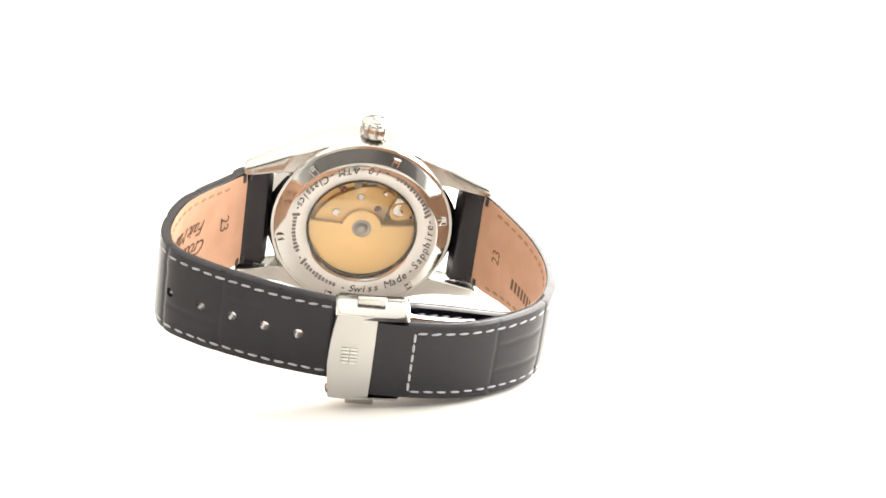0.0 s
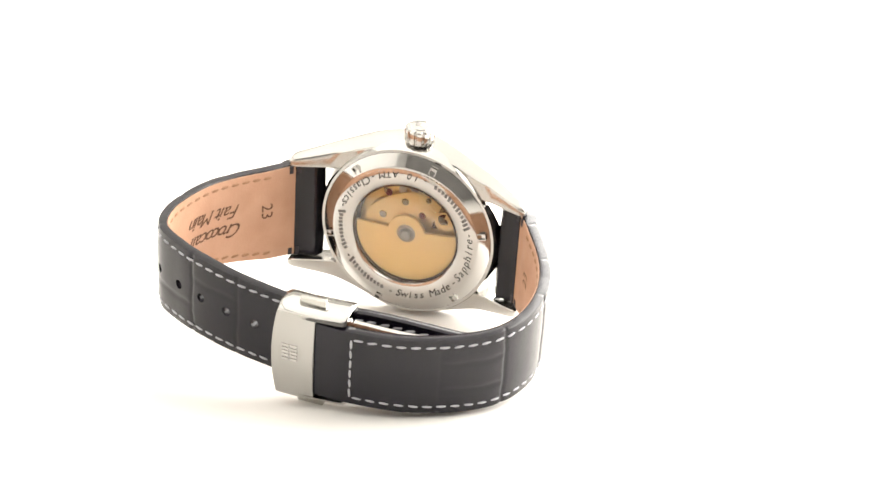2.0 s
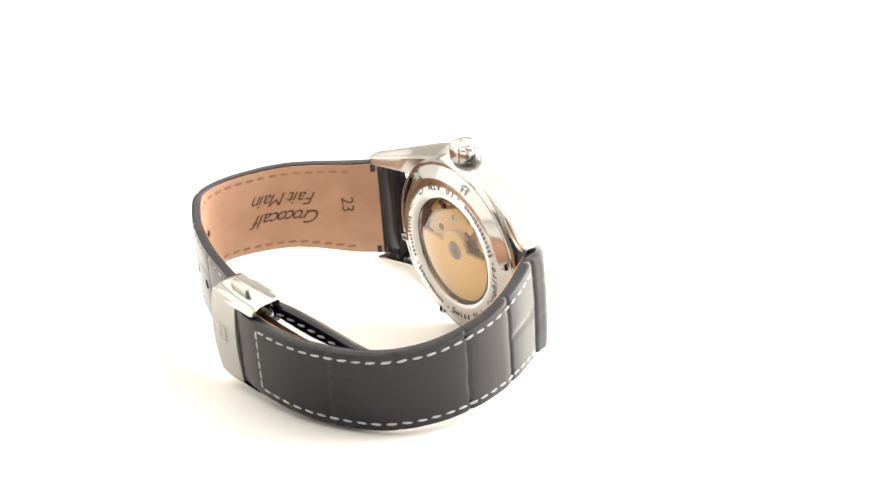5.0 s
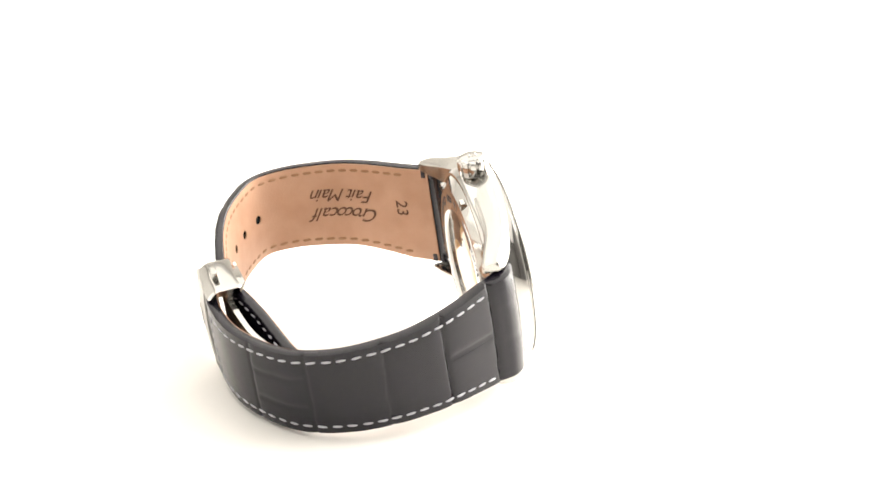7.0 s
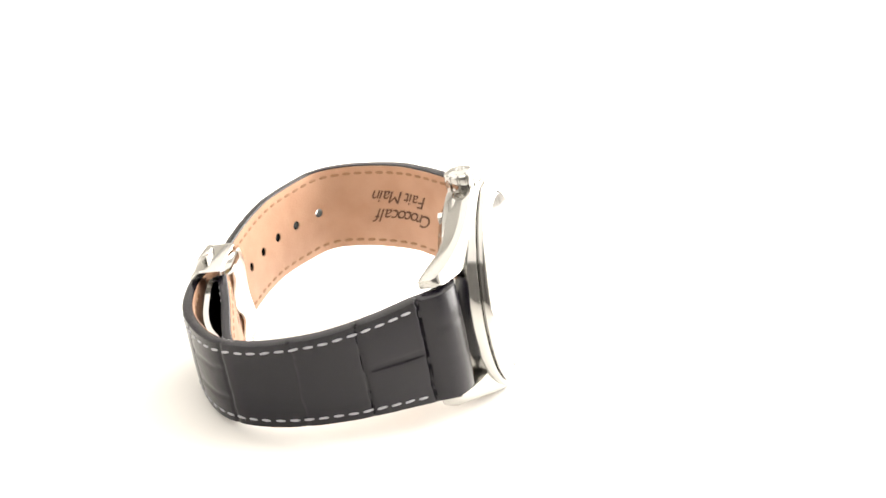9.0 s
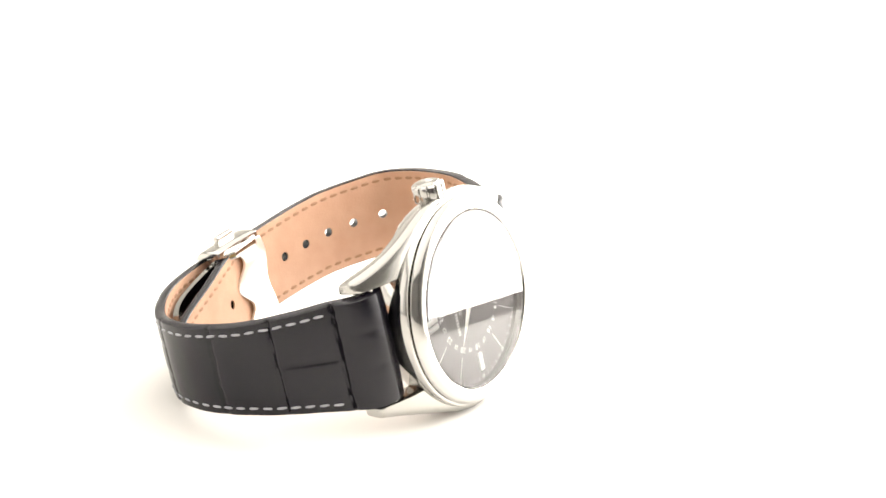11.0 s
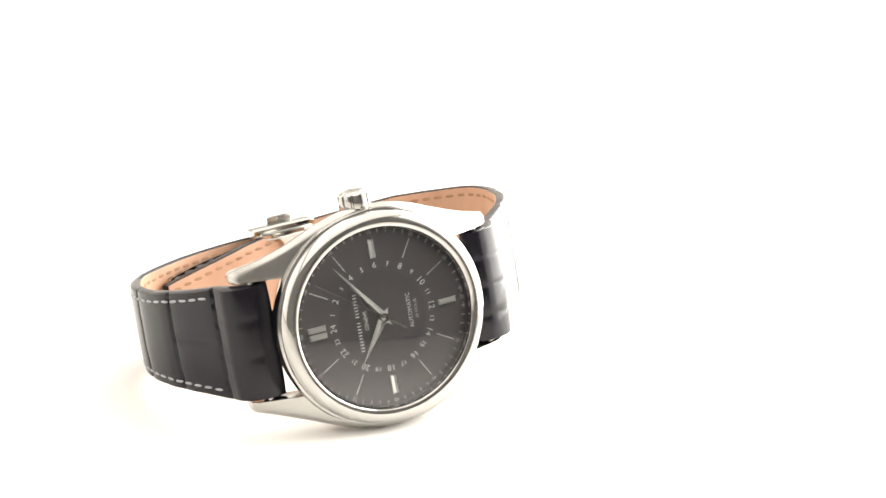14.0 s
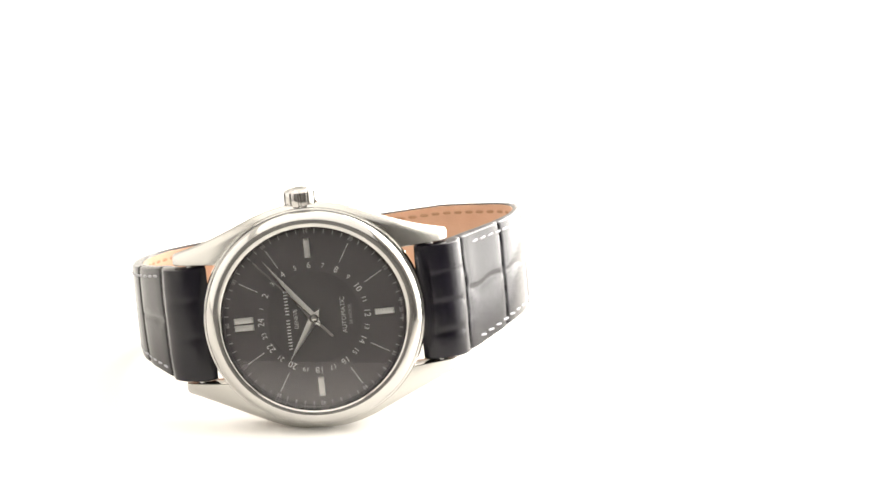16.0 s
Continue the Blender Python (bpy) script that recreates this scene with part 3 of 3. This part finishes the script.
short = build_strap("short_strap", "black crocodile-grain leather strap half with pale stitching", SHORT, -1, 380,
                    [(0, 11.4), (10, 11.1), (16, 10.4), (28, 9.45), (42, 8.95), (72, 8.5), (200, 8.4)], [(0, 0), (8, 0), (16, 0.1), (52, 0.2), (74, 0.75), (90, 0.9)],
                    [(0, 2.6), (1.2, 3.2), (3, 4.1), (6, 4.0), (9, 3.1), (20, 2.9), (45, 2.6), (200, 2.5)],
                    [(9.2, 0.52, 6.0), (21.7, 0.48, 7.0), (33.8, 0.3, 8.0), (47.7, 0.22, 9.0), (60.2, 0.16, 10.0)],
                    [(2, 9.2, 4.6, 0.09, 6.0), (2, 9.2, -2.6, 0.08, 7.0), (9.2, 21.7, 0.4, 0.28, 8.0), (47.7, 60.2, 3.0, 0.16, 9.0), (47.7, 60.2, -3.2, 0.16, 10.0)],
                    6.0, [], [(12.0, 75.6)], 77.0, None)


def strap_print():
    strap, lining, path, normal, offset, length, half = tail

    def word(body, size, s, x, turn, mat=stamp, slant=0.45, depth=0.06):
        m = along(path, normal, offset, s, length, x, -0.1) @ pose(0, 0, 0, 0, 180, 0) @ pose(0, 0, 0, 0, 0, turn)
        part("stamped_word", lettering(body, size, mat, slant, depth), mat, lining, at=m)

    word("23", 3.9, 13.2, 1.2, 0, slant=0.0)
    wide = {"f": 0.62, "i": 0.5, "l": 0.5, "t": 0.62, "r": 0.75, "M": 1.75, "C": 1.3, "F": 1.25, "a": 1.1, " ": 0.7}
    for body, size, s0, x in (("Crococalf", 4.5, 19.4, -1.9), ("Fait Main", 4.3, 19.6, 2.7)):
        s = s0
        for ch in body:
            w = wide.get(ch, 1.0) * size * 0.385
            if ch != " ":
                word(ch, size, s + w / 2, x, -90, slant=0.55)
            s += w
    strap, lining, path, normal, offset, length, half = short
    m = along(path, normal, offset, 13.0, length, -0.5, -0.02) @ pose(0, 0, 0, 0, 180, 0) @ pose(0, 0, 0, 0, 0, 180)
    part("stamped_word", lettering("23", 3.6, stamp), stamp, lining, at=m)
    for i in range(7):
        b = bmesh.new()
        box(b, -1.3, 1.3, -0.45, 0.45, -0.03, 0.03)
        part("name_bar", b, stamp, lining, "plain bar of maker's lettering", at=along(path, normal, offset, 20 + 1.5 * i, length, -3.5, 0.0))


strap_print()


# ---- the folding clasp ----
def build_clasp():
    cx = 0.85
    bm = bmesh.new()
    secs = []
    for x in np.linspace(-9.6, 9.6, 24):
        bow = 0.9 * (1 - (x / 9.6) ** 2)
        y0, y1 = -7.3 - bow, 0.6
        pts = []
        for y in np.linspace(y0, y1, 9):
            pts.append((cx + x, y, -62.6 + 0.018 * (y + 4) ** 2 - 0.75 * bow))
        pts += [(cx + x, y, z + 1.1) for _, y, z in pts[::-1]]
        secs.append(pts)
    loft(bm, secs)
    clasp = part("clasp", bm, brushed, watch, "brushed steel folding clasp with raised emblem")
    for s in (1, -1):
        # side flange: a rounded bar that turns down into an upright cheek
        bm = bmesh.new()
        reach = 10.65
        deep = -55.6 if s > 0 else -58.2
        secs = []
        for y, k in ((-7.9, 0.55), (-7.6, 0.8), (-6.9, 0.96), (-6.0, 1.0), (0.0, 1.0), (5.8, 1.0), (6.5, 0.97), (6.8, 0.88)):
            bow = 0.010 * (y + 1.0) ** 2
            prof = [(9.3, deep), (reach - 0.25, deep), (reach, deep - 0.3), (reach, -60.3), (reach - 0.3, -61.3), (reach - 0.9, -62.1), (reach - 1.5, -62.6), (8.9, -62.75), (8.9, -61.4), (9.3, -60.8)]
            secs.append([(cx + s * (9.0 + (x - 9.0) * k), y, -59.4 + (z + 59.4) * k + bow) for x, z in prof])
        loft(bm, secs)
        part("flange", bm, steel, clasp, "polished steel side flange")
        bm = bmesh.new()
        box(bm, *(sorted((cx + s * 10.2, cx + s * 12.2))), -3.6, 2.0, -60.2, -58.9, 0.25)
        part("push_button", bm, satin, clasp, "small steel push button")
        bm = bmesh.new()
        x0, x1 = (cx + 8.0, cx + 9.6) if s > 0 else (cx - 9.4, cx - 8.4)
        outline = [(-5.0, -58.9), (-5.2, -55.0), (-4.6, -54.2), (3.0, -53.8), (5.0, -54.8), (6.6, -57.0), (6.7, -58.8)]
        loft(bm, [[(x, y, z) for y, z in outline] for x in (x0, x1)])
        bmesh.ops.bevel(bm, geom=list(bm.edges), offset=0.25, segments=2, profile=0.5, affect="EDGES")
        part("hinge_cheek", bm, steel, clasp, "polished steel hinge cheek")
    # emblem: a crest of short bars
    for col in range(5):
        for row in range(2):
            bm = bmesh.new()
            box(bm, -0.28, 0.28, -0.75, 0.75, -0.12, 0.1, 0.05)
            part("emblem", bm, steel, clasp, at=mm(cx + 0.9 + (col - 2) * 0.78, -4.2 + (row - 0.5) * 1.75, -63.3))
    # inner polished plate with a scalloped edge
    out = []
    for x in np.linspace(-9.0, 9.5, 40):
        out.append((cx + x, 2.2 + 1.9 * math.cos((x - 1.0) * 0.62)))
    out += [(cx + x, -6.5 + 0.6 * math.cos(x * 0.5)) for x in np.linspace(9.5, -9.0, 20)]
    bm = bmesh.new()
    prism(bm, out, -54.9, -54.3, 0.15)
    part("inner_plate", bm, bright, clasp, "mirror-polished scalloped inner plate")
    # folding arm to the far hinge on the short strap
    arm, normal, length = strap_frame([(1.0, -58.3), (7.0, -57.8), (13.0, -57.0), (19.0, -55.8), (24.0, -53.9), (27.5, -51.6)], 40, -1)
    hw = np.full(41, 5.6)
    bm = sheet(arm, normal, hw, np.linspace(3.8, 0.8, 41), lambda i, u: 0.55, lambda i, u: -0.55, 8, 0)
    part("folding_arm", bm, steel, clasp, "polished curved steel folding arm", smooth=40)
    bm = bmesh.new()
    lathe(bm, [(0.0, -6.0), (0.9, -6.0), (0.9, 6.0), (0.0, 6.0)], steps=20)
    part("hinge_pin", bm, steel, clasp, at=mm(-0.4, 28.2, -51.4) @ pose(0, 0, 0, 0, 90, 0))


build_clasp()


# ---- what moves: the watch turns with the table, its seconds hand sweeps ----
def motions():
    walk(watch, [(k * 0.5, pose(0, 0, 0, 0, 0, TURN * k * 0.5)) for k in range(33)])
    walk(second_hand, [(k * 0.5, SEAT @ mm(0, 0, 1.22, 312.5 + 3.0 * k)) for k in range(33)])


motions()
